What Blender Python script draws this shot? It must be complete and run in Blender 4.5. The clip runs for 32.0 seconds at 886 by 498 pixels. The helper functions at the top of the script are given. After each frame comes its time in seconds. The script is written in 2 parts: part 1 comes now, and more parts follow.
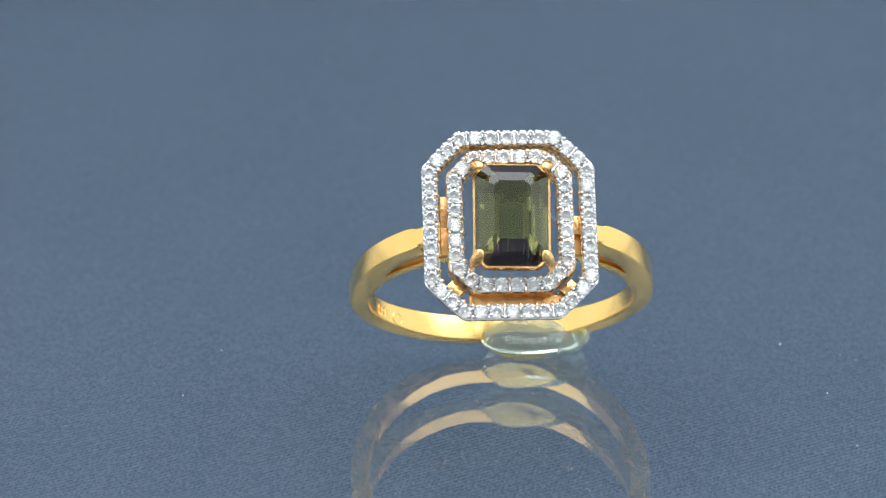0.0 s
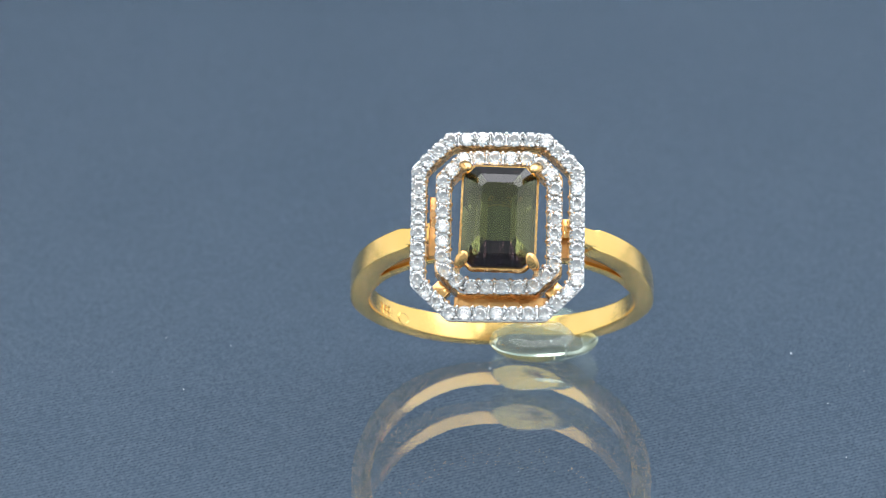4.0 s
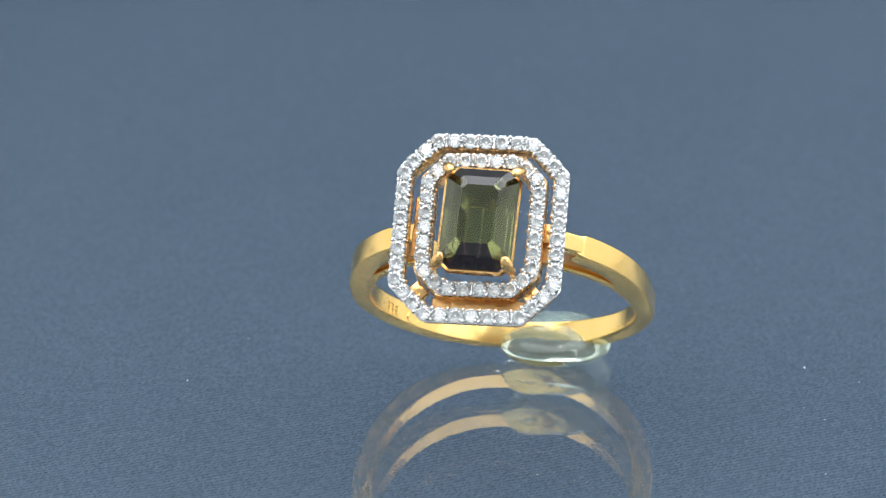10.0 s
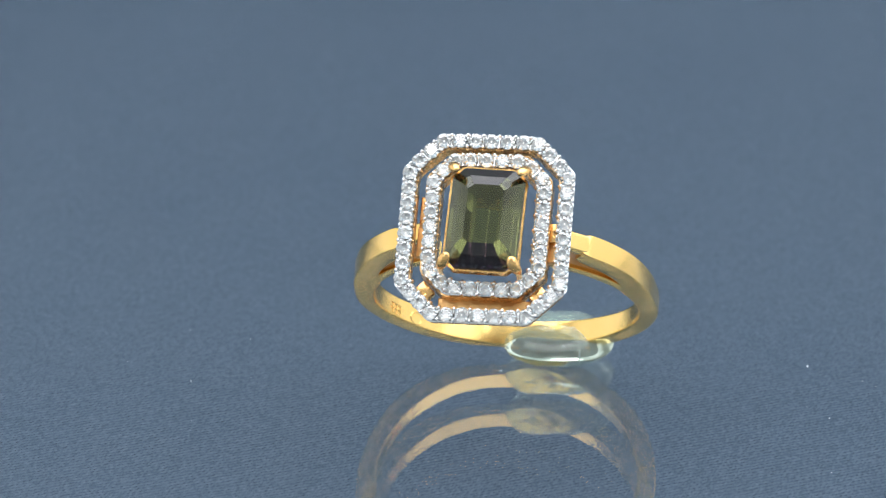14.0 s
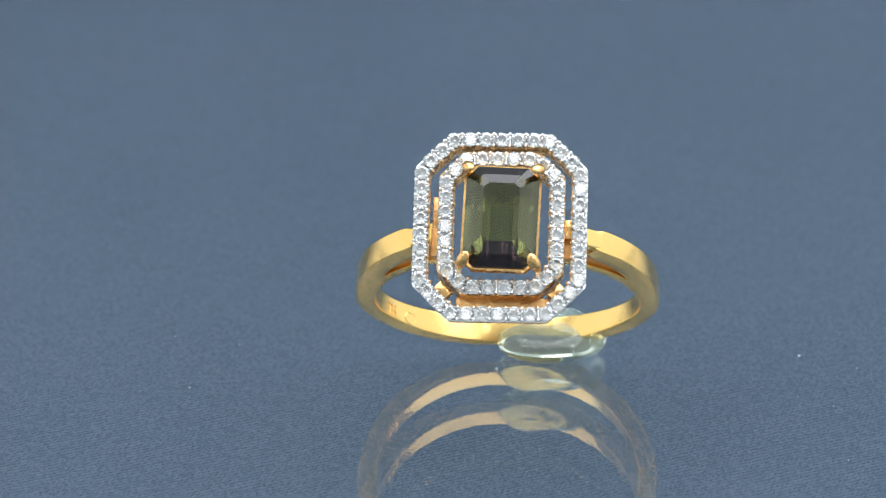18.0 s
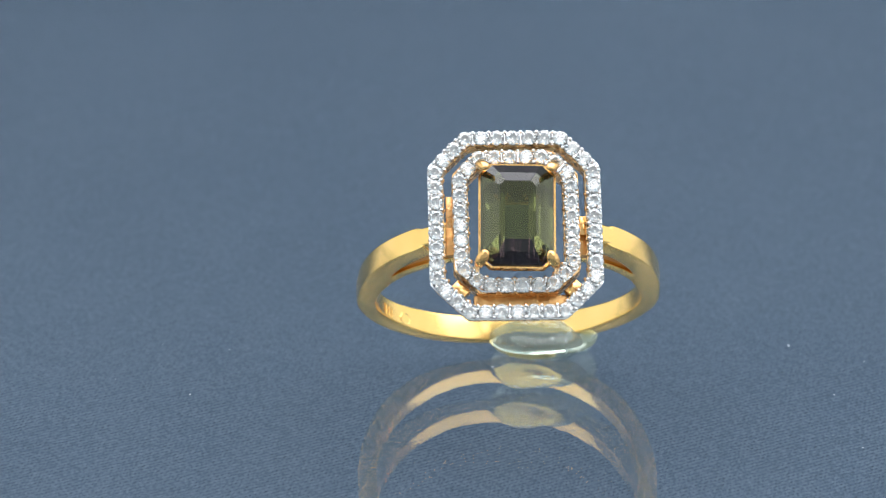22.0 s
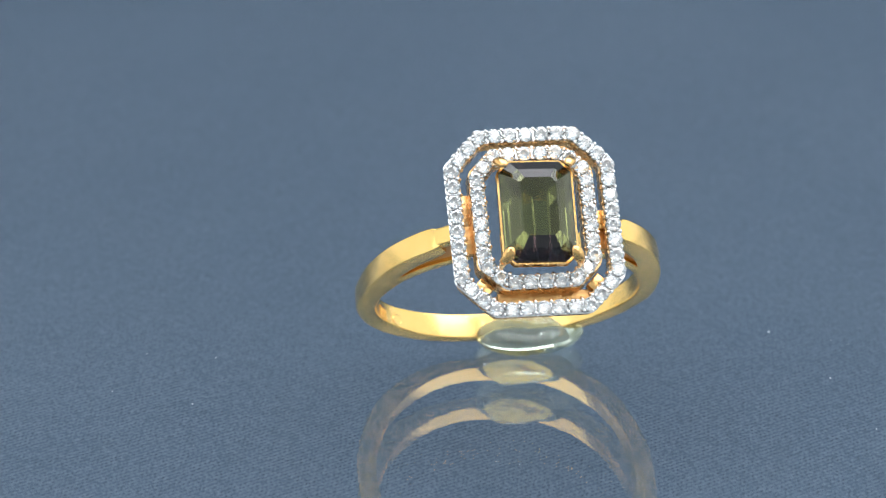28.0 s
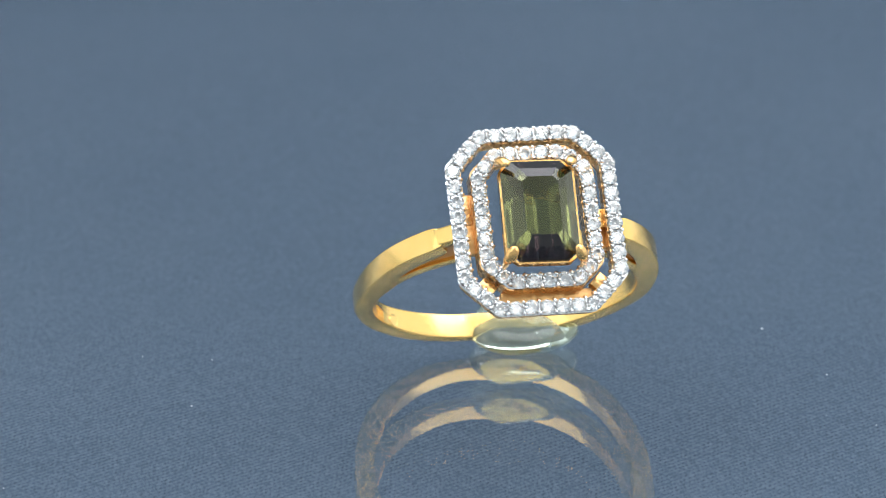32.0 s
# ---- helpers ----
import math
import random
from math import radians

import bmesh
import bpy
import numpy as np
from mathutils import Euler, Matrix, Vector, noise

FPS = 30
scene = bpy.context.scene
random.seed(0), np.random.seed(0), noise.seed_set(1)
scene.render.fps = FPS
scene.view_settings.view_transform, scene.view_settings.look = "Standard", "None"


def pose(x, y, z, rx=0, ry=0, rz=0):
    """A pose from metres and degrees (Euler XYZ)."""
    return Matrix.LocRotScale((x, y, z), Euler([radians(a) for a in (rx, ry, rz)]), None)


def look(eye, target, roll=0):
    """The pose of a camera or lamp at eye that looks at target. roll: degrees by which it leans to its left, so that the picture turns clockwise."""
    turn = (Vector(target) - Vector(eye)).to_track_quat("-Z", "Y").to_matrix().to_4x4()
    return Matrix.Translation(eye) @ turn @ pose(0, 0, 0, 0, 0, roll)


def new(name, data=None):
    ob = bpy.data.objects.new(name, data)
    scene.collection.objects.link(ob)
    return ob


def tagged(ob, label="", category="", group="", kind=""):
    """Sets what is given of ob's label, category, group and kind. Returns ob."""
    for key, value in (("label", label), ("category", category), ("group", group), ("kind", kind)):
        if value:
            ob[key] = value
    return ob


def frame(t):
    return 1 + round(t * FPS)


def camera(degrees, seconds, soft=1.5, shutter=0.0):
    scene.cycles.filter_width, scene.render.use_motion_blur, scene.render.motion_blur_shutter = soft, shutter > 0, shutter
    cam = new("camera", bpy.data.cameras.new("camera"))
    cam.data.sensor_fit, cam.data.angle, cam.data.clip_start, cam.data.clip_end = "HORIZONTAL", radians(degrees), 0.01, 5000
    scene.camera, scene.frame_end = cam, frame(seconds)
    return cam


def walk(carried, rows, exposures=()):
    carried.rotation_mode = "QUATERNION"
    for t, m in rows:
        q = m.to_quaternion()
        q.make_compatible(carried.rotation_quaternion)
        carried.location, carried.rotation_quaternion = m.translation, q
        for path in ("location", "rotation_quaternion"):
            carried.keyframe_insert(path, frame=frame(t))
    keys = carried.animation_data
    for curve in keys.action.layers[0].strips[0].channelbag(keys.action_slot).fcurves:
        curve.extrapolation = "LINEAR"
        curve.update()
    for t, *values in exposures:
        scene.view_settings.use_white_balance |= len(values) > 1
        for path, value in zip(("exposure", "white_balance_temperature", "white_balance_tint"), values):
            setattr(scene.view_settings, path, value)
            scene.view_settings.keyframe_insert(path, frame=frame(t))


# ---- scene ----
MM = 0.001

# ---- camera ----
cam = camera(10.0, 32.0, soft=0.75)
EYE = (0.0, -0.33027, 0.11968)
AIM = (0.001640, 0.003312, 0.009580)
walk(cam, [(0.0, look(EYE, AIM, 0.0)), (32.0, look(EYE, AIM, 0.0))], [(0.0, 0.0), (12.0, -0.03), (22.0, 0.0), (32.0, 0.04)])
cam.data.dof.use_dof = True
cam.data.dof.focus_distance = 0.343
cam.data.dof.aperture_fstop = 66.0

# ---- world and lights ----
world = bpy.data.worlds.new("studio")
scene.world = world
world.use_nodes = True
wbg = world.node_tree.nodes["Background"]
wbg.inputs[0].default_value = (0.85, 0.94, 1.0, 1)
wbg.inputs[1].default_value = 0.56


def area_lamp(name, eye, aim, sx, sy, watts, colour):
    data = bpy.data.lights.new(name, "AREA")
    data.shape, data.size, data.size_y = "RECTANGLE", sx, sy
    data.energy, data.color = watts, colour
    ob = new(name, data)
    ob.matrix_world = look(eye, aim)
    return tagged(ob, "unseen white studio lamp", "lamp")


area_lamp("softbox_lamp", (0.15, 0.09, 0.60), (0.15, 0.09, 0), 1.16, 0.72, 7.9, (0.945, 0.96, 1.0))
# Side and front panels are unseen, added to brighten the gold's faces.
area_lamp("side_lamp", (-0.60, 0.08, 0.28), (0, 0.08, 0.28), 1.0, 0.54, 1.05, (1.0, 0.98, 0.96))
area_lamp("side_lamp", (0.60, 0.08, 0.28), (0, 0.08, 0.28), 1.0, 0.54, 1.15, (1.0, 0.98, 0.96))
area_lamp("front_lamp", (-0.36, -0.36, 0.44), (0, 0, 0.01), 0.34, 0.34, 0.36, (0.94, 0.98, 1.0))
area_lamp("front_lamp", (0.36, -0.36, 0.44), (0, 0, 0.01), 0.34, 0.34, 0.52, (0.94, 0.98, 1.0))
# Small unseen lamps; their number and places are chosen for sparkle in the diamonds.
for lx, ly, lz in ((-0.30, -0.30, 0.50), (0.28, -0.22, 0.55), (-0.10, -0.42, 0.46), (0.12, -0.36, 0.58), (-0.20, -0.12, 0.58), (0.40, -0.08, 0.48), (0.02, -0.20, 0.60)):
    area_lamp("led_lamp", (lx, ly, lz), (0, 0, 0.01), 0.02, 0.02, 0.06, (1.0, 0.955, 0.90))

# ---- materials ----


def material(name):
    m = bpy.data.materials.new(name)
    m.use_nodes = True
    return m, m.node_tree, m.node_tree.nodes["Principled BSDF"]


def link(tree, a, b):
    tree.links.new(a, b)


def coords(tree, scale=(1, 1, 1), rot=(0, 0, 0)):
    tc = tree.nodes.new("ShaderNodeTexCoord")
    mp = tree.nodes.new("ShaderNodeMapping")
    mp.inputs["Scale"].default_value = scale
    mp.inputs["Rotation"].default_value = rot
    link(tree, tc.outputs["Object"], mp.inputs["Vector"])
    return mp.outputs["Vector"]


def noise_tex(tree, vec, scale, detail=3.0, rough=0.5):
    n = tree.nodes.new("ShaderNodeTexNoise")
    n.inputs["Scale"].default_value = scale
    n.inputs["Detail"].default_value = detail
    n.inputs["Roughness"].default_value = rough
    if vec:
        link(tree, vec, n.inputs["Vector"])
    return n.outputs["Fac"]


def maths(tree, op, a, b=None):
    n = tree.nodes.new("ShaderNodeMath")
    n.operation = op
    for i, v in enumerate((a, b)):
        if v is None:
            continue
        if isinstance(v, (int, float)):
            n.inputs[i].default_value = v
        else:
            link(tree, v, n.inputs[i])
    return n.outputs[0]


def ramp(tree, fac, stops):
    r = tree.nodes.new("ShaderNodeValToRGB")
    while len(r.color_ramp.elements) < len(stops):
        r.color_ramp.elements.new(0.5)
    for e, (p, c) in zip(r.color_ramp.elements, stops):
        e.position, e.color = p, (*c, 1)
    link(tree, fac, r.inputs["Fac"])
    return r.outputs["Color"]


def bump(tree, height, strength, distance):
    b = tree.nodes.new("ShaderNodeBump")
    b.inputs["Strength"].default_value = strength
    b.inputs["Distance"].default_value = distance
    link(tree, height, b.inputs["Height"])
    return b.outputs["Normal"]


def metal(name, light, dark, rough, wear=0.05, grain=500.0, relief=0.00006):
    m, tree, bsdf = material(name)
    vec = coords(tree)
    broad = noise_tex(tree, vec, 260.0, 3.0)
    fine = noise_tex(tree, vec, 2600.0, 4.0)
    link(tree, ramp(tree, broad, [(0.3, dark), (0.7, light)]), bsdf.inputs["Base Color"])
    bsdf.inputs["Metallic"].default_value = 1.0
    link(tree, maths(tree, "ADD", maths(tree, "MULTIPLY", fine, wear), rough), bsdf.inputs["Roughness"])
    link(tree, bump(tree, noise_tex(tree, vec, grain, 2.0), 0.12 + wear, relief), bsdf.inputs["Normal"])
    return m


GOLD = metal("polished_yellow_gold", (1.0, 0.705, 0.265), (0.96, 0.635, 0.205), 0.18, 0.05, 300.0, 0.00004)
GOLD_CAST = metal("cast_yellow_gold", (0.90, 0.60, 0.30), (0.66, 0.38, 0.16), 0.12, 0.30, 1700.0, 0.00014)
GOLD_CLAW = metal("warm_yellow_gold", (0.93, 0.61, 0.25), (0.82, 0.46, 0.16), 0.12, 0.10, 1200.0)
# Bumpy gold with the shade of the halo slot put into its darker colour.
GOLD_ROUGH = metal("hammered_shaded_gold", (0.80, 0.50, 0.22), (0.42, 0.22, 0.08), 0.14, 0.5, 1900.0, 0.00018)
# Redder than the band: warm light bounced within the slit, put into the colour.
GOLD_SATIN = metal("satin_gold_bounce_tint", (0.90, 0.56, 0.30), (0.72, 0.40, 0.19), 0.42, 0.2, 1500.0)
WHITE_GOLD = metal("rhodium_white_gold", (0.96, 0.95, 0.94), (0.90, 0.90, 0.90), 0.12)


def glass(name, colour, ior, rough=0.0):
    m, tree, bsdf = material(name)
    bsdf.inputs["Base Color"].default_value = (*colour, 1)
    bsdf.inputs["Transmission Weight"].default_value = 1.0
    bsdf.inputs["IOR"].default_value = ior
    bsdf.inputs["Roughness"].default_value = rough
    return m, tree, bsdf


DIAMOND, dtree, db = glass("diamond", (0.95, 0.98, 1.0), 2.42, 0.035)
geo = dtree.nodes.new("ShaderNodeNewGeometry")
# Random facet tints, orange to blue, stand in for light split into colours.
link(dtree, ramp(dtree, geo.outputs["Random Per Island"],
                 [(0.0, (1.0, 0.66, 0.45)), (0.14, (1.0, 0.94, 0.86)), (0.45, (1.0, 1.0, 1.0)), (0.72, (0.84, 0.96, 1.0)), (1.0, (0.58, 0.80, 1.0))]),
     db.inputs["Base Color"])
ACRYLIC, _, _ = glass("clear_acrylic", (0.97, 0.985, 1.0), 1.49)
PUTTY, ptree, pb = glass("clear_putty", (0.80, 0.93, 0.83), 1.42, 0.01)
pb.inputs["Transmission Weight"].default_value = 0.91
link(ptree, bump(ptree, noise_tex(ptree, coords(ptree), 300.0, 1.0), 0.4, 0.0006), pb.inputs["Normal"])
TOURMALINE, ttree, tb = glass("green_tourmaline", (0.12, 0.135, 0.035), 1.63)
tb.inputs["Transmission Weight"].default_value = 0.86
green = ramp(ttree, noise_tex(ttree, coords(ttree), 300.0, 3.0), [(0.3, (0.155, 0.172, 0.052)), (0.7, (0.20, 0.22, 0.072))])
# Facets that face strongly along y turn dark purple; the rest stay green.
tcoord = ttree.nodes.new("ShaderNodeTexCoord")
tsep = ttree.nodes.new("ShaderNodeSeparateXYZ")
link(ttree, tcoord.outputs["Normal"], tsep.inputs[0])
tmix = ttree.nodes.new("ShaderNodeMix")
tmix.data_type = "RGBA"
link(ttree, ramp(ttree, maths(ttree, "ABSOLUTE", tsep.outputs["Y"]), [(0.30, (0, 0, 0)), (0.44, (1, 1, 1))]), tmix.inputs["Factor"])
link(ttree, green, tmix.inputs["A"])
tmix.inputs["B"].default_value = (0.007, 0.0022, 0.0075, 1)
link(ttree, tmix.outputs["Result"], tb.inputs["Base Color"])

LINT, ltree, lb = material("white_lint")
link(ltree, ramp(ltree, noise_tex(ltree, coords(ltree), 4000.0), [(0.3, (0.42, 0.46, 0.5)), (0.7, (0.66, 0.69, 0.73))]),
     lb.inputs["Base Color"])

CLOTH, ctree, cb = material("blue_twill_cloth")
warp = ctree.nodes.new("ShaderNodeTexNoise")
warp.inputs["Scale"].default_value = 260.0
cvec = coords(ctree, rot=(0, 0, radians(9)))
link(ctree, cvec, warp.inputs["Vector"])
sep = ctree.nodes.new("ShaderNodeSeparateXYZ")
link(ctree, cvec, sep.inputs[0])
wob = maths(ctree, "ADD", maths(ctree, "MULTIPLY", warp.outputs["Fac"], 0.0007), maths(ctree, "MULTIPLY", noise_tex(ctree, cvec, 2300.0, 2.0), 0.0004))
diagonal = maths(ctree, "ADD", maths(ctree, "SUBTRACT", sep.outputs["Y"], sep.outputs["X"]), wob)
ridge = maths(ctree, "SINE", maths(ctree, "MULTIPLY", diagonal, 2 * math.pi / 0.00066))
stitch = maths(ctree, "SINE", maths(ctree, "MULTIPLY", maths(ctree, "ADD", sep.outputs["X"], wob), 2 * math.pi / 0.0003))
pits = maths(ctree, "MULTIPLY", maths(ctree, "MAXIMUM", maths(ctree, "MULTIPLY", ridge, -1.0), 0.0), maths(ctree, "MULTIPLY", maths(ctree, "POWER", maths(ctree, "MAXIMUM", stitch, 0.0), 1.6), 3.2))
patchy = maths(ctree, "MAXIMUM", maths(ctree, "SUBTRACT", maths(ctree, "MULTIPLY", noise_tex(ctree, cvec, 900.0, 3.0, 0.7), 2.4), 0.75), 0.0)
weave = maths(ctree, "SUBTRACT", maths(ctree, "MULTIPLY", ridge, 0.04), maths(ctree, "MULTIPLY", maths(ctree, "MULTIPLY", pits, patchy), 0.3))
fuzz = noise_tex(ctree, coords(ctree, (4200.0, 1700.0, 3000.0), (0, 0, radians(9))), 1.0, 4.0, 0.7)
slub = noise_tex(ctree, cvec, 900.0, 3.0, 0.6)
big = noise_tex(ctree, cvec, 14.0, 3.0)
tone = maths(ctree, "ADD", maths(ctree, "MULTIPLY", weave, 0.64), maths(ctree, "ADD", maths(ctree, "MULTIPLY", fuzz, 0.76), maths(ctree, "ADD", maths(ctree, "MULTIPLY", slub, 0.12), maths(ctree, "MULTIPLY", big, 0.12))))
link(ctree, ramp(ctree, tone, [(0.08, (0.010, 0.020, 0.033)), (0.43, (0.035, 0.057, 0.083)), (0.74, (0.108, 0.138, 0.176))]), cb.inputs["Base Color"])
cb.inputs["Roughness"].default_value = 0.85
cb.inputs["Specular IOR Level"].default_value = 0.15
link(ctree, bump(ctree, maths(ctree, "ADD", weave, fuzz), 0.3, 0.00018), cb.inputs["Normal"])

WALL, wtree, wb = material("matt_blue_grey_wall")
link(wtree, ramp(wtree, noise_tex(wtree, coords(wtree), 9.0, 4.0), [(0.3, (0.060, 0.090, 0.130)), (0.7, (0.072, 0.105, 0.150))]), wb.inputs["Base Color"])
wb.inputs["Roughness"].default_value = 0.9
wb.inputs["Specular IOR Level"].default_value = 0.1

# ---- mesh helpers ----


def finish(name, bm, mat, smooth=30.0):
    bmesh.ops.recalc_face_normals(bm, faces=bm.faces[:])
    me = bpy.data.meshes.new(name)
    bm.to_mesh(me)
    bm.free()
    me.materials.append(mat)
    if smooth:
        me.polygons.foreach_set("use_smooth", [True] * len(me.polygons))
        me.set_sharp_from_angle(angle=radians(smooth))
    return me


def part(name, bm, mat, parent, label="", smooth=30.0):
    ob = new(name, finish(name, bm, mat, smooth))
    ob.parent = parent
    return tagged(ob, label)


def piece(name, me, parent, m):
    ob = new(name, me)
    ob.parent = parent
    ob.matrix_basis = m
    return ob


def rings(bm, loops, close=False, caps=True):
    """Skin a row of closed loops of equal length."""
    vs = [[bm.verts.new(Vector(p) * MM) for p in loop] for loop in loops]
    pairs = list(zip(vs, vs[1:])) + ([(vs[-1], vs[0])] if close else [])
    n = len(vs[0])
    for a, b in pairs:
        for i in range(n):
            j = (i + 1) % n
            bm.faces.new((a[i], a[j], b[j], b[i]))
    if caps and not close:
        bm.faces.new(vs[0][::-1])
        bm.faces.new(vs[-1])
    return bm


def gem_outline(hw, hh, c, z):
    return [(hw, -hh + c, z), (hw, hh - c, z), (hw - c, hh, z), (-hw + c, hh, z),
            (-hw, hh - c, z), (-hw, -hh + c, z), (-hw + c, -hh, z), (hw - c, -hh, z)]


def octagon(hw, hh, c, z):
    """An eight-sided outline with softened corners."""
    pts = [Vector(p) for p in gem_outline(hw, hh, c, z)]
    out = []
    q = min(0.26, c * 0.2)
    for i, p in enumerate(pts):
        a, b = pts[i - 1], pts[(i + 1) % 8]
        da, db = (a - p).normalized() * q, (b - p).normalized() * q
        out += [p + da, p + (da + db) * 0.25, p + db]
    return [tuple(p) for p in out]


def rounded(w, lo, hi, ri, steps=3, ro=None):
    """A rounded rectangle in (y, radius): width w, radius from lo to hi, corners ri inside and ro outside."""
    pts = []
    ro = ri if ro is None else ro
    for sy, cz, a0, r in ((1, hi - ro, 0, ro), (-1, hi - ro, 90, ro), (-1, lo + ri, 180, ri), (1, lo + ri, 270, ri)):
        cy = sy * (w / 2 - r)
        for k in range(steps + 1):
            a = radians(a0 + 90 * k / steps)
            pts.append((cy + r * math.cos(a), cz + r * math.sin(a)))
    return pts


def frame_bar(bm, hw, hh, c, inset, z0, z1):
    """An eight-sided frame of rectangular bar."""
    k = 0.5858 * inset
    o0, o1 = octagon(hw, hh, c, z0), octagon(hw, hh, c, z1)
    i0 = octagon(hw - inset, hh - inset, c - k, z0)
    i1 = octagon(hw - inset, hh - inset, c - k, z1)
    rings(bm, [o0, o1, i1, i0], close=True)
    return bm


def ball(bm, centre, r, squash=1.0, seg=16, lev=10):
    res = bmesh.ops.create_uvsphere(bm, u_segments=seg, v_segments=lev, radius=r * MM)
    bmesh.ops.scale(bm, verts=res["verts"], vec=(1, 1, squash))
    bmesh.ops.translate(bm, verts=res["verts"], vec=Vector(centre) * MM)


def tube(bm, a, b, ra, rb, n=14):
    a, b = Vector(a), Vector(b)
    d = (b - a).normalized()
    u = d.orthogonal().normalized()
    v = d.cross(u)
    rings(bm, [[p + (u * math.cos(2 * math.pi * k / n) + v * math.sin(2 * math.pi * k / n)) * r for k in range(n)]
               for p, r in ((a, ra), (b, rb))])


# ---- the setting ----
PLATE_TOP, PLATE_DEEP = -0.08, 5.0


def make_cloth():
    bm = bmesh.new()
    z = PLATE_TOP - PLATE_DEEP - 0.15
    n, r = 64, 480.0
    top = [(r * math.cos(2 * math.pi * k / n), r * math.sin(2 * math.pi * k / n), z) for k in range(n)]
    low = [(x, y, z - 1.2) for x, y, _ in top]
    rings(bm, [low, top])
    ob = new("ground", finish("ground", bm, CLOTH, 0))
    return tagged(ob, "blue-grey twill cloth spread flat under a clear plate", "cloth", kind="structure")


# An added wall, out of view, that gives the plate something dim to reflect.
def make_wall():
    bm = bmesh.new()
    W = 420
    rings(bm, [[(-W, 560, -8), (W, 560, -8), (W, 580, -8), (-W, 580, -8)],
               [(-W, 560, 340), (W, 560, 340), (W, 580, 340), (-W, 580, 340)]])
    ob = new("unseen_wall_back", finish("unseen_wall_back", bm, WALL, 0))
    return tagged(ob, "unseen matt blue-grey wall, added to dim the plate's reflection", "wall", kind="structure")


def make_plate():
    bm = bmesh.new()
    z1, z0, h, c = PLATE_TOP, PLATE_TOP - PLATE_DEEP, 230.0, 0.5
    sq = lambda s, z: [(s, s, z), (-s, s, z), (-s, -s, z), (s, -s, z)]
    rings(bm, [sq(h - c, z0), sq(h, z0 + c), sq(h, z1 - c), sq(h - c, z1)])
    ob = new("acrylic_plate", finish("acrylic_plate", bm, ACRYLIC, 0))
    ob.visible_shadow = False
    return tagged(ob, "thick clear acrylic plate lying on blue cloth", "plate")


# ---- the ring ----
# Ring space: x across, y up along the stone, z out of the stone's table; z = 0 at the bottom of the band.
RX = Vector((0.99902, 0.04435, 0.0))
RZ = Vector((0.0352, -0.7915, 0.6101))
RZ = (RZ - RX * RX.dot(RZ)).normalized()
RY = RZ.cross(RX)
BASE = Vector((5.40, 9.12, 1.07)) * MM
RING_POSE = Matrix(((RX.x, RY.x, RZ.x, BASE.x), (RX.y, RY.y, RZ.y, BASE.y), (RX.z, RY.z, RZ.z, BASE.z), (0, 0, 0, 1)))
BAND_R, BAND_Y, BAND_Z, BAND_T = 10.50, 0.33, 9.0, 1.33
HALO_Z = 23.75


def band_point(phi, y, r):
    a = radians(phi)
    return (r * math.sin(a) - 0.06, y + BAND_Y, BAND_Z + r * math.cos(a))


def band_width(phi):
    p = abs(((phi + 180) % 360) - 180)
    return 1.65 + 0.2 * min(1.0, max(0.0, (p - 60) / 80)) - 0.22 * math.exp(-((p - 122) / 24) ** 2)


def band_shift(phi):
    p = abs(((phi + 180) % 360) - 180)
    return 0.27 * min(1.0, max(0.0, (p - 60) / 80)) + 0.11 * math.exp(-((p - 122) / 24) ** 2)


def flat(p):
    """How far the foot of the band is flattened."""
    return max(0.0, (p - 120) / 60) ** 1.5


def inner_radius(phi):
    p = abs(((phi + 180) % 360) - 180)
    return BAND_R - BAND_T - 0.55 * flat(p) + 1.1 * max(0.0, (65 - p) / 11)


def edge_radius(phi):
    p = abs(((phi + 180) % 360) - 180)
    return 0.11 + 0.33 * min(1.0, max(0.0, (p - 66) / 42))


def outer_radius(phi):
    p = abs(((phi + 180) % 360) - 180)
    foot = 0.22 * math.exp(-((p - 132) / 20) ** 2) - 0.95 * flat(p)
    flare = 0.72 + 0.0585 * (62 - p) if p < 62 else 0.72 * max(0.0, (85 - p) / 23) ** 1.5
    return BAND_R + foot + flare


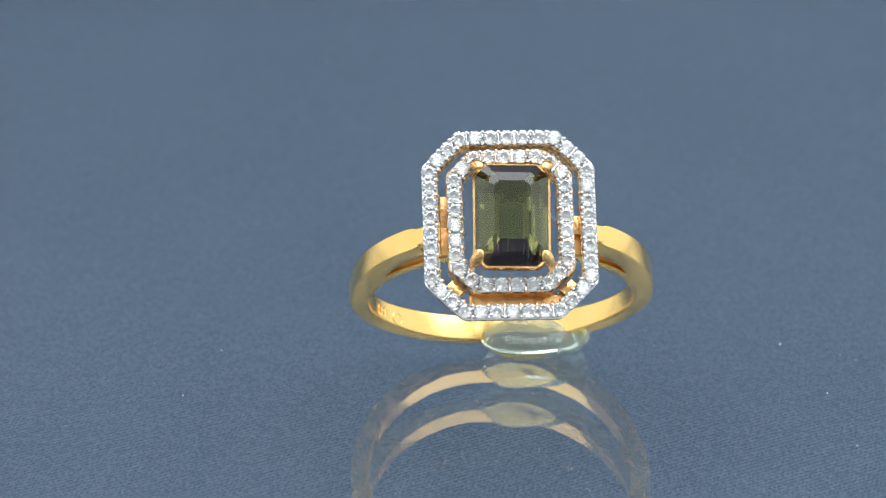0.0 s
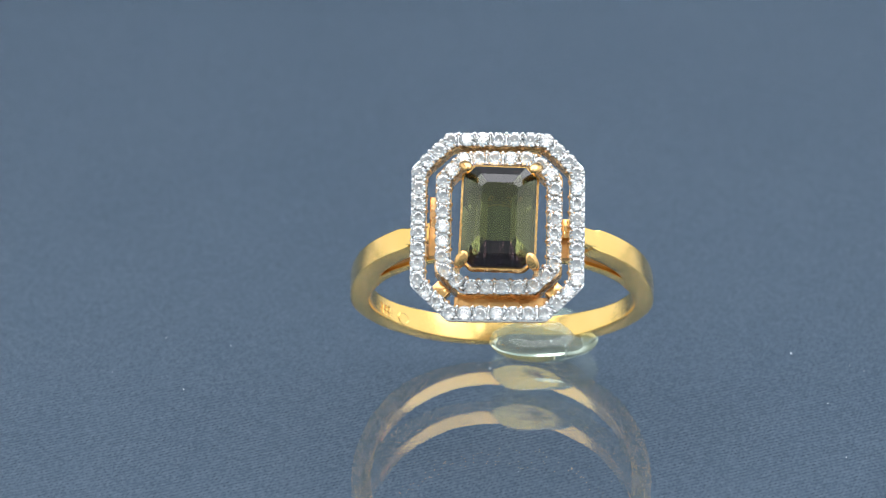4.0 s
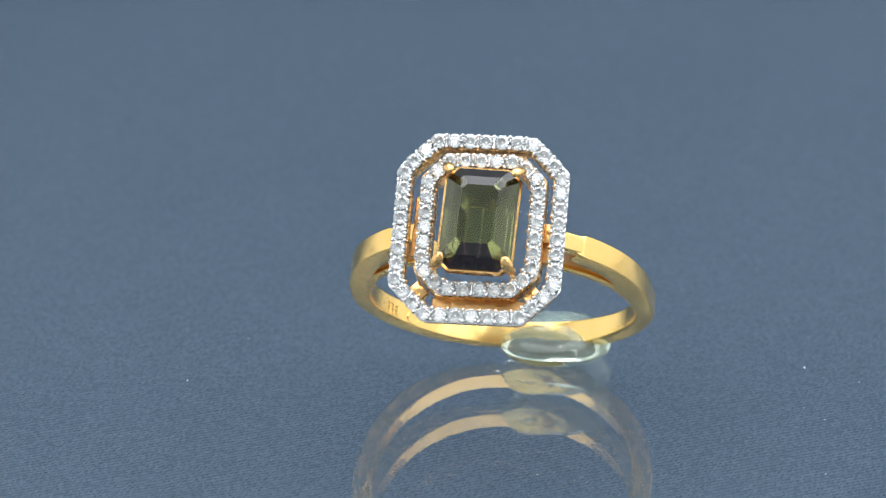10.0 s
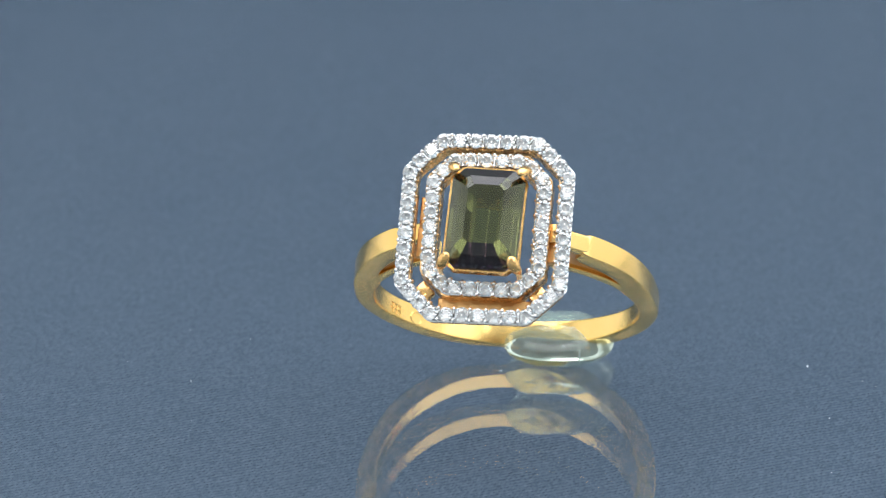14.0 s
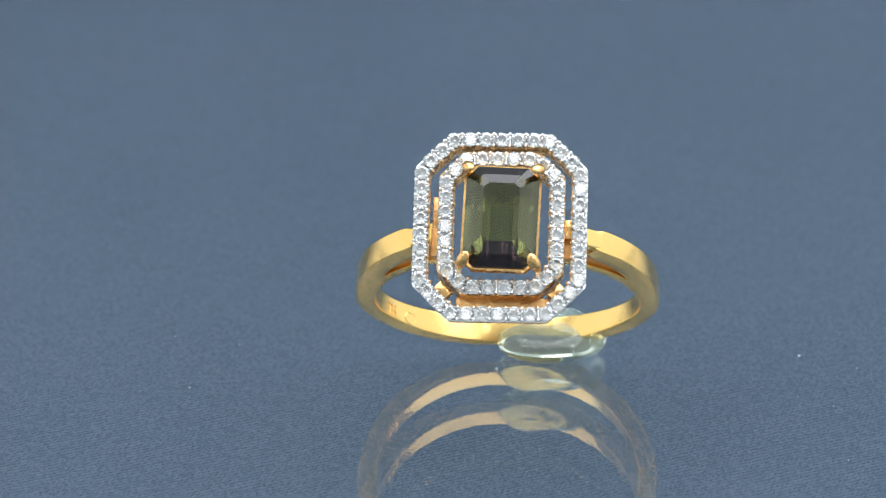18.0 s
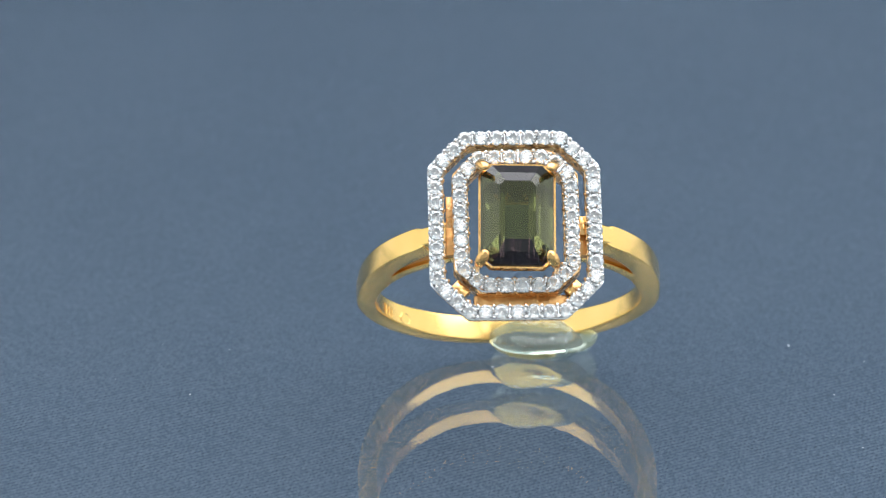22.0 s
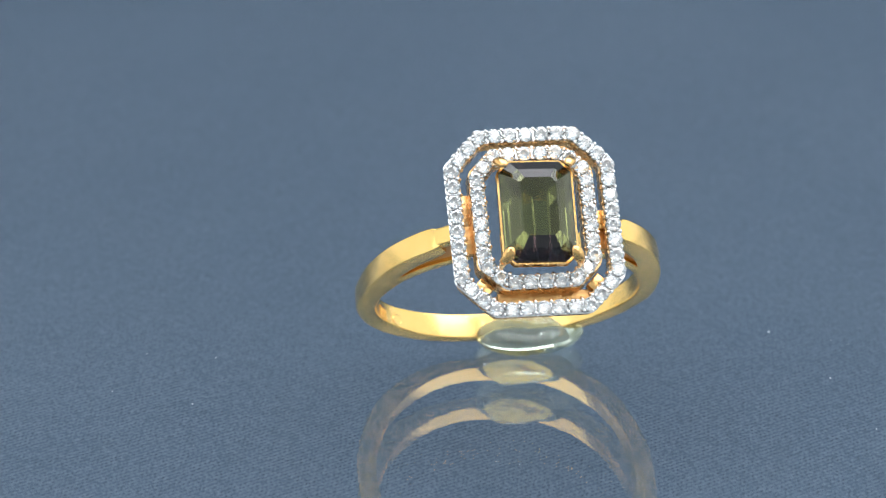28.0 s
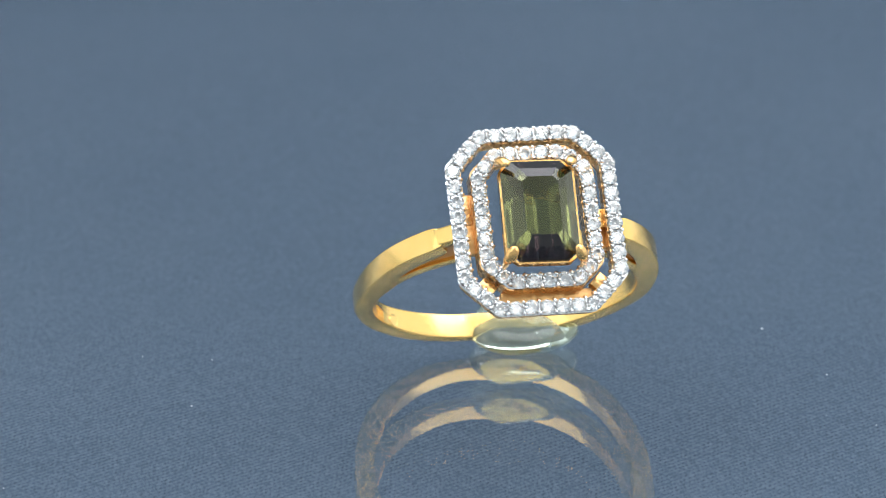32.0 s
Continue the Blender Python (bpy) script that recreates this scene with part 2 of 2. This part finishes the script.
def make_ring():
    ring = new("ring")
    tagged(ring, "yellow gold ring with green step-cut stone in double diamond halo", "ring")
    # shank
    bm = bmesh.new()
    loops = []
    for k in range(85):
        phi = 54 + (306 - 54) * k / 84
        loops.append([band_point(phi, y + band_shift(phi), r) for y, r in rounded(band_width(phi), inner_radius(phi), outer_radius(phi), 0.16, 7, edge_radius(phi))])
    part("shank", rings(bm, loops), GOLD, ring, "polished yellow gold band")
    for s in (1, -1):
        bm = bmesh.new()
        loops = []
        for k in range(17):
            phi = 60 - 31.6 * k / 16
            ro = outer_radius(phi)
            t = 1.6 - 0.15 * k / 16
            cut = (0.0, 0.03, 0.16)[max(0, k - 14)]
            loops.append([band_point(s * phi, y, r) for y, r in rounded(band_width(phi) + 0.004 - cut * 2, ro - t, ro + 0.003 - cut, 0.12, 4, 0.11)])
        part("shoulder", rings(bm, loops), GOLD, ring)
        bm = bmesh.new()
        rings(bm, [[(s * x - 0.04, y + BAND_Y + 0.08, z) for y, z in rounded(1.3, lo, hi, 0.2)] for x, lo, hi in ((6.5, 19.2, 20.3), (5.9, 19.7, 20.75), (5.2, 20.4, 21.35), (4.5, 21.0, 21.9))])
        part("shoulder_tab", bm, GOLD, ring)
        bm = bmesh.new()
        loops = []
        for k in range(15):
            phi = 68 - 45 * k / 14
            ri = BAND_R - BAND_T + 0.3 * k / 14
            t = 1.3 - 0.65 * min(1, k / 4)
            sink = (0.35, 0.02, 0.0)[min(k, 2)]
            loops.append([band_point(s * phi, y, r) for y, r in rounded(band_width(phi) - 0.15 - sink, ri - 0.002 + sink, ri + t, 0.1)])
        part("gallery_strip", rings(bm, loops), GOLD, ring)
        # the wall at the back of the slit, bounced light put into its redder colour
        bm = bmesh.new()
        loops = []
        for k in range(13):
            phi = 62 - 38 * k / 12
            low, high = BAND_R - BAND_T + 0.35, outer_radius(phi) - 0.9
            loops.append([band_point(s * phi, y + 0.05, r) for y, r in rounded(0.9, low, max(high, low + 0.3), 0.06, 2)])
        part("slit_wall", rings(bm, loops), GOLD_SATIN, ring)
    # stamp inside the band: plain bars
    ri = BAND_R - BAND_T - 0.02
    for phi in (240, 243, 246):
        bm = bmesh.new()
        tube(bm, band_point(phi, -0.25, ri), band_point(phi, 0.45, ri), 0.05, 0.05, 8)
        tube(bm, band_point(phi, 0.45, ri), band_point(phi + 1.6, 0.45, ri), 0.05, 0.05, 8)
        tube(bm, band_point(phi, 0.1, ri), band_point(phi + 1.6, 0.1, ri), 0.05, 0.05, 8)
        part("stamp_mark", bm, GOLD, ring)
    bm = bmesh.new()
    knots = [band_point(230 + 3.2 * math.cos(2 * math.pi * k / 14), 0.1 + 0.42 * math.sin(2 * math.pi * k / 14), ri) for k in range(14)]
    for a, b in zip(knots, knots[1:] + knots[:1]):
        tube(bm, a, b, 0.05, 0.05, 6)
    part("stamp_mark", bm, GOLD, ring)
    make_head(ring)
    return ring


def along(hw, hh, c, count):
    """Evenly spaced places and headings round an eight-sided loop."""
    pts = [Vector(p) for p in octagon(hw, hh, c, 0)]
    seg = [(a, b) for a, b in zip(pts, pts[1:] + pts[:1])]
    total = sum((b - a).length for a, b in seg)
    out = []
    for k in range(count):
        d = total * (k + 0.5) / count
        for a, b in seg:
            l = (b - a).length
            if d <= l:
                t = (b - a).normalized()
                out.append((a + t * d, math.atan2(t.y, t.x)))
                break
            d -= l
    return out


def diamond_mesh():
    bm = bmesh.new()
    v = lambda a, r, z: bm.verts.new((r * math.cos(radians(a)), r * math.sin(radians(a)), z))
    n, st = 11, 360 / 11
    table = [v(st * k, 0.52, 0.30) for k in range(n)]
    star = [v(st * (k + 0.5), 0.78, 0.19) for k in range(n)]
    girdle = [v(st * k / 2, 1.0, 0.0) for k in range(2 * n)]
    under = [v(st * k / 2, 1.0, -0.05) for k in range(2 * n)]
    mid = [v(st * (k + 0.5), 0.46, -0.54) for k in range(n)]
    culet = v(0, 0, -0.88)
    bm.faces.new(table)
    for k in range(n):
        j, a, b, c = (k + 1) % n, 2 * k, 2 * k + 1, (2 * k + 2) % (2 * n)
        bm.faces.new((table[k], star[k], table[j]))
        bm.faces.new((table[k], girdle[a], star[k]))
        bm.faces.new((table[j], star[k], girdle[c]))
        bm.faces.new((star[k], girdle[a], girdle[b]))
        bm.faces.new((star[k], girdle[b], girdle[c]))
        bm.faces.new((under[a], mid[k], under[b]))
        bm.faces.new((under[b], mid[k], under[c]))
        bm.faces.new((mid[k], under[c], mid[j]))
        bm.faces.new((mid[k], mid[j], culet))
    for k in range(2 * n):
        j = (k + 1) % (2 * n)
        bm.faces.new((girdle[k], under[k], under[j], girdle[j]))
    bmesh.ops.recalc_face_normals(bm, faces=bm.faces[:])
    bmesh.ops.split_edges(bm, edges=bm.edges[:])
    me = bpy.data.meshes.new("diamond")
    bm.to_mesh(me)
    bm.free()
    me.materials.append(DIAMOND)
    return me


def make_halo(ring, name, cx, cy, hw, hh, c, width, count, stone, bead, gold_bead, depth, under):
    bm = bmesh.new()
    rim, drop = (hw - 0.09, 0.66) if under > 0.2 else (hw - 0.14, 0.40)
    k = 0.5858
    rings(bm, [octagon(rim, hh - hw + rim, c, HALO_Z - 0.22), octagon(hw - under, hh - under, c - k * under, HALO_Z - drop),
               octagon(hw - under - 0.08, hh - under - 0.08, c - k * (under + 0.08), HALO_Z - drop),
               octagon(rim - 0.09, hh - hw + rim - 0.09, c - 0.05, HALO_Z - 0.18)], close=True)
    frame_bar(bm, hw - under - 0.02, hh - under - 0.02, c - 0.5858 * under, width - under - 0.12, HALO_Z - 0.85, HALO_Z - 0.42)
    m = width / 2
    places = along(hw - m, hh - m, c - 0.5858 * m, count)
    for i in range(count):
        (p, a), (q, b) = places[i], places[(i + 1) % count]
        mid = (p + q) / 2
        n = Vector((-(q - p).y, (q - p).x, 0)).normalized()
        tube(bm, (*(mid + n * (m - 0.08)).xy, HALO_Z - 0.14), (*(mid - n * (m - 0.2)).xy, HALO_Z - 0.14), 0.15, 0.15, 8)
    halo = part(name, bm, WHITE_GOLD, ring, "white rhodium-plated halo set with small diamonds")
    halo.matrix_basis = Matrix.Translation((cx * MM, cy * MM, 0))
    bm = bmesh.new()
    w = hw - under
    frame_bar(bm, w, hh - under, c - 0.5858 * under, 0.14, HALO_Z - depth, HALO_Z - (0.87 if under > 0.2 else 0.25))
    frame_bar(bm, hw - width + 0.16, hh - width + 0.16, c - 0.5858 * (width - 0.16), 0.14, HALO_Z - depth, HALO_Z - 0.2)
    frame_bar(bm, w - 0.1, hh - under - 0.1, c - 0.5858 * (under + 0.1), width - under - 0.2, HALO_Z - 1.05, HALO_Z - 0.86)
    gallery = part("halo_gallery", bm, GOLD_CAST, ring, "yellow gold underside of the halo")
    gallery.matrix_basis = halo.matrix_basis
    for p, a in places:
        r = width * 0.465
        piece("diamond", stone, halo, Matrix.LocRotScale((p.x * MM, p.y * MM, (HALO_Z + 0.02) * MM),
              Euler((random.uniform(-0.12, 0.12), random.uniform(-0.12, 0.12), random.uniform(0, 6.28))), (r * MM, r * MM, r * MM)))
    for i in range(count):
        (p, a), (q, b) = places[i], places[(i + 1) % count]
        mid = (p + q) / 2
        n = Vector((-(q - p).y, (q - p).x, 0)).normalized()
        for s in (1, -1):
            w = mid + n * s * (m - 0.17)
            piece("bead", bead, halo, Matrix.Translation((w.x * MM, w.y * MM, (HALO_Z + 0.02) * MM)))
        w = mid + n * (m - 0.03)
        piece("gold_bead", gold_bead, halo, Matrix.Translation((w.x * MM, w.y * MM, (HALO_Z - 0.17) * MM)))


def make_head(ring):
    stone = diamond_mesh()
    bm = bmesh.new()
    ball(bm, (0, 0, 0), 0.145, 1.0, 8, 6)
    bead = finish("bead", bm, WHITE_GOLD)
    bm = bmesh.new()
    ball(bm, (0, 0, 0), 0.13, 1.0, 8, 6)
    gold_bead = finish("gold_bead", bm, GOLD_CAST)
    make_halo(ring, "outer_halo", -0.21, 0.06, 5.86, 6.72, 2.45, 1.15, 38, stone, bead, gold_bead, 1.3, 0.36)
    make_halo(ring, "inner_halo", -0.14, 0.32, 4.28, 5.10, 1.70, 1.13, 28, stone, bead, gold_bead, 1.5, 0.05)
    make_bridges(ring)
    make_basket(ring)


def slab(bm, cx, cy, hx, hy, z0, z1, turn=0.0, edge=0.07):
    """A small block with a softened top edge."""
    d = Vector((math.cos(radians(turn)), math.sin(radians(turn)), 0))
    e = Vector((-d.y, d.x, 0))

    def ring_of(k, z):
        return [(*(Vector((cx, cy, 0)) + d * (hx - k) * i + e * (hy - k) * j).xy, z) for i, j in ((1, 1), (-1, 1), (-1, -1), (1, -1))]

    return rings(bm, [ring_of(0, z0), ring_of(0, z1 - edge), ring_of(edge * 0.3, z1 - edge * 0.3), ring_of(edge, z1)])


def make_bridges(ring):
    """The gold webs that join the two halos, seen in the slot between them."""
    h = HALO_Z
    for cx, cy, hx, hy, low, top, mat in ((4.34, 0.22, 0.28, 0.66, 1.5, 0.85, GOLD_CLAW), (4.33, -1.05, 0.28, 0.66, 1.9, 1.35, GOLD_ROUGH),
                                          (-4.52, 1.45, 0.26, 1.16, 1.9, 1.45, GOLD_CAST), (-4.54, -0.65, 0.28, 1.0, 1.8, 1.30, GOLD_ROUGH)):
        part("bridge", slab(bmesh.new(), cx, cy, hx, hy, h - low, h - top), mat, ring)
    for cx, cy, a in ((3.72, -4.35, -45), (-4.02, -4.30, 225)):
        part("corner_bracket", slab(bmesh.new(), cx, cy, 0.50, 0.56, h - 1.3, h - 0.66, a), GOLD_CLAW, ring)
    # the hammered web along the foot of the slot
    part("web", slab(bmesh.new(), 0.05, -5.04, 3.1, 0.44, h - 1.6, h - 1.0), GOLD_ROUGH, ring)


def make_basket(ring):
    """The stone in its four claws, turned a little within the halos."""
    h = HALO_Z
    seat = Matrix.Translation((-0.12 * MM, 0.32 * MM, (h + 1.0) * MM)) @ Euler((radians(-2.0), 0, radians(-1.6))).to_matrix().to_4x4()

    def seated(name, bm, mat, label="", smooth=30.0):
        part(name, bm, mat, ring, label, smooth).matrix_basis = seat

    seated("stone_rail", frame_bar(bmesh.new(), 2.58, 3.70, 0.80, 0.15, -0.62, -0.08), GOLD_CLAW, "thin gold rail round the stone")
    seated("basket_rail", frame_bar(bmesh.new(), 1.6, 2.1, 0.6, 0.5, -3.4, -2.9), GOLD_CAST)
    for sx in (1, -1):
        for sy in (1, -1):
            bm = bmesh.new()
            reach, full = (0.0, 0.82) if sy > 0 else (0.10, 0.9)
            path = ((2.62, 3.66, -0.8, 0.16), (2.62, 3.62, -0.2, 0.24), (2.54, 3.52, 0.25, 0.36), (2.42, 3.40 + reach, 0.62, 0.44),
                    (2.32, 3.26 + reach, 0.86, 0.46), (2.22, 3.12 + reach, 1.06, 0.40), (2.16, 3.04 + reach, 1.20, 0.26), (2.14, 3.0 + reach, 1.25, 0.08))
            rings(bm, [[(sx * x + r * full * math.cos(2 * math.pi * k / 16), sy * y + r * full * math.sin(2 * math.pi * k / 16), z) for k in range(16)]
                       for x, y, z, r in path])
            seated("claw", bm, GOLD_CLAW, smooth=60)
    bm = bmesh.new()
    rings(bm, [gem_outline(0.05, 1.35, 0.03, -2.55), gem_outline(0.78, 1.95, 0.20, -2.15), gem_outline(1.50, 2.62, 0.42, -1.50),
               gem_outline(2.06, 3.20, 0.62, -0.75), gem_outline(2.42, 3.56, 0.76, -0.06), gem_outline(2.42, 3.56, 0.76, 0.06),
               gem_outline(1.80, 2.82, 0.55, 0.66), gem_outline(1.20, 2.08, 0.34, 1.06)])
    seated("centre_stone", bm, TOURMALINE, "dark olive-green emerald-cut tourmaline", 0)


# ---- the putty and lint ----


def make_putty():
    cx, cy = 8.1, 9.4
    profile = ((0.60, -0.04), (0.64, 0.05), (0.75, 0.24), (0.88, 0.52), (0.97, 0.85), (1.0, 1.15), (0.98, 1.45), (0.91, 1.78),
               (0.78, 2.08), (0.58, 2.31), (0.33, 2.44), (0.12, 2.48), (0.01, 2.49))
    n, loops = 64, []
    for k, h in profile:
        loop = []
        for i in range(n):
            a = 2 * math.pi * i / n
            uneven = 1 + 0.035 * math.sin(2 * a + 0.6) + 0.03 * math.sin(3 * a + 1.9)
            depth = 3.2 if a > math.pi else 5.0
            lean = 1 + 0.06 * math.sin(a + 0.5)
            x, y = cx + 3.95 * k * uneven * math.cos(a), cy + depth * k * uneven * math.sin(a)
            lump = noise.noise(Vector((x * 0.42, y * 0.42, h * 0.5 + 3.0)))
            z = h * lean * (1 + 0.16 * lump) if h > 0.1 else h
            loop.append((x + 0.45 * lump * k * math.cos(a), y + 0.4 * lump * k * math.sin(a), PLATE_TOP + z))
        loops.append(loop)
    ob = new("putty", finish("putty", rings(bmesh.new(), loops), PUTTY, 60))
    tagged(ob, "domed lump of clear putty holding the ring on the plate", "putty")
    ob.visible_shadow = False
    for x, y, z, r in ((8.83, 7.6, 1.28, 0.10), (8.9, 13.0, 1.25, 0.08), (9.6, 8.4, 0.75, 0.05), (5.4, 8.3, 0.9, 0.05)):
        bm = bmesh.new()
        ball(bm, (x, y, z), r, 0.9, 10, 8)
        part("bubble", bm, LINT, ob, "tiny white bubble")
    return ob


def make_lint():
    bm = bmesh.new()
    rnd = random.Random(5)
    spots = [(25.74, 10.72, 0.07), (-16.41, 0.27, 0.045), (4.60, 6.01, 0.09), (3.77, 6.73, 0.045), (6.2, 3.6, 0.04)]
    spots += [(rnd.uniform(-32, 32), rnd.uniform(-38, 14), rnd.uniform(0.02, 0.042)) for _ in range(16)]
    for x, y, r in spots:
        ball(bm, (x, y, PLATE_TOP + r * 0.5), r, 0.6, 6, 4)
    ob = new("lint", finish("lint", bm, LINT))
    return tagged(ob, "scattered white specks of lint on the plate", "lint", kind="stuff")


ring = make_ring()
putty = make_putty()
plate = make_plate()
cloth = make_cloth()
lint = make_lint()
wall = make_wall()

# The turntable: seconds, degrees, sideways play in millimetres.
TURN = ((0, 0.0, 0.0), (3.5, -3.75, -0.07), (5.5, -5.92, -0.11), (8, -8.7, -0.13), (10, -10.75, -0.17), (11, -11.75, -0.17),
        (11.5, -12.2, -0.17), (12, -12.27, -0.15), (12.5, -11.82, -0.09), (13, -11.28, 0.0), (14, -10.2, 0.12), (16.5, -7.2, 0.22),
        (18.5, -4.85, 0.31), (20, -3.05, 0.41), (22, -0.6, 0.47), (23.5, 1.13, 0.50), (25.5, 3.42, 0.57), (27.5, 5.65, 0.65),
        (29, 7.28, 0.69), (30, 8.35, 0.71), (30.5, 8.78, 0.70), (31, 8.63, 0.67), (31.5, 8.2, 0.62), (32, 7.68, 0.58))


def motions():
    for ob, m in ((ring, RING_POSE), (putty, Matrix()), (plate, Matrix()), (cloth, Matrix()), (lint, Matrix())):
        walk(ob, [(t, pose(x * MM, 0, 0, 0, 0, a) @ m) for t, a, x in TURN])


motions()
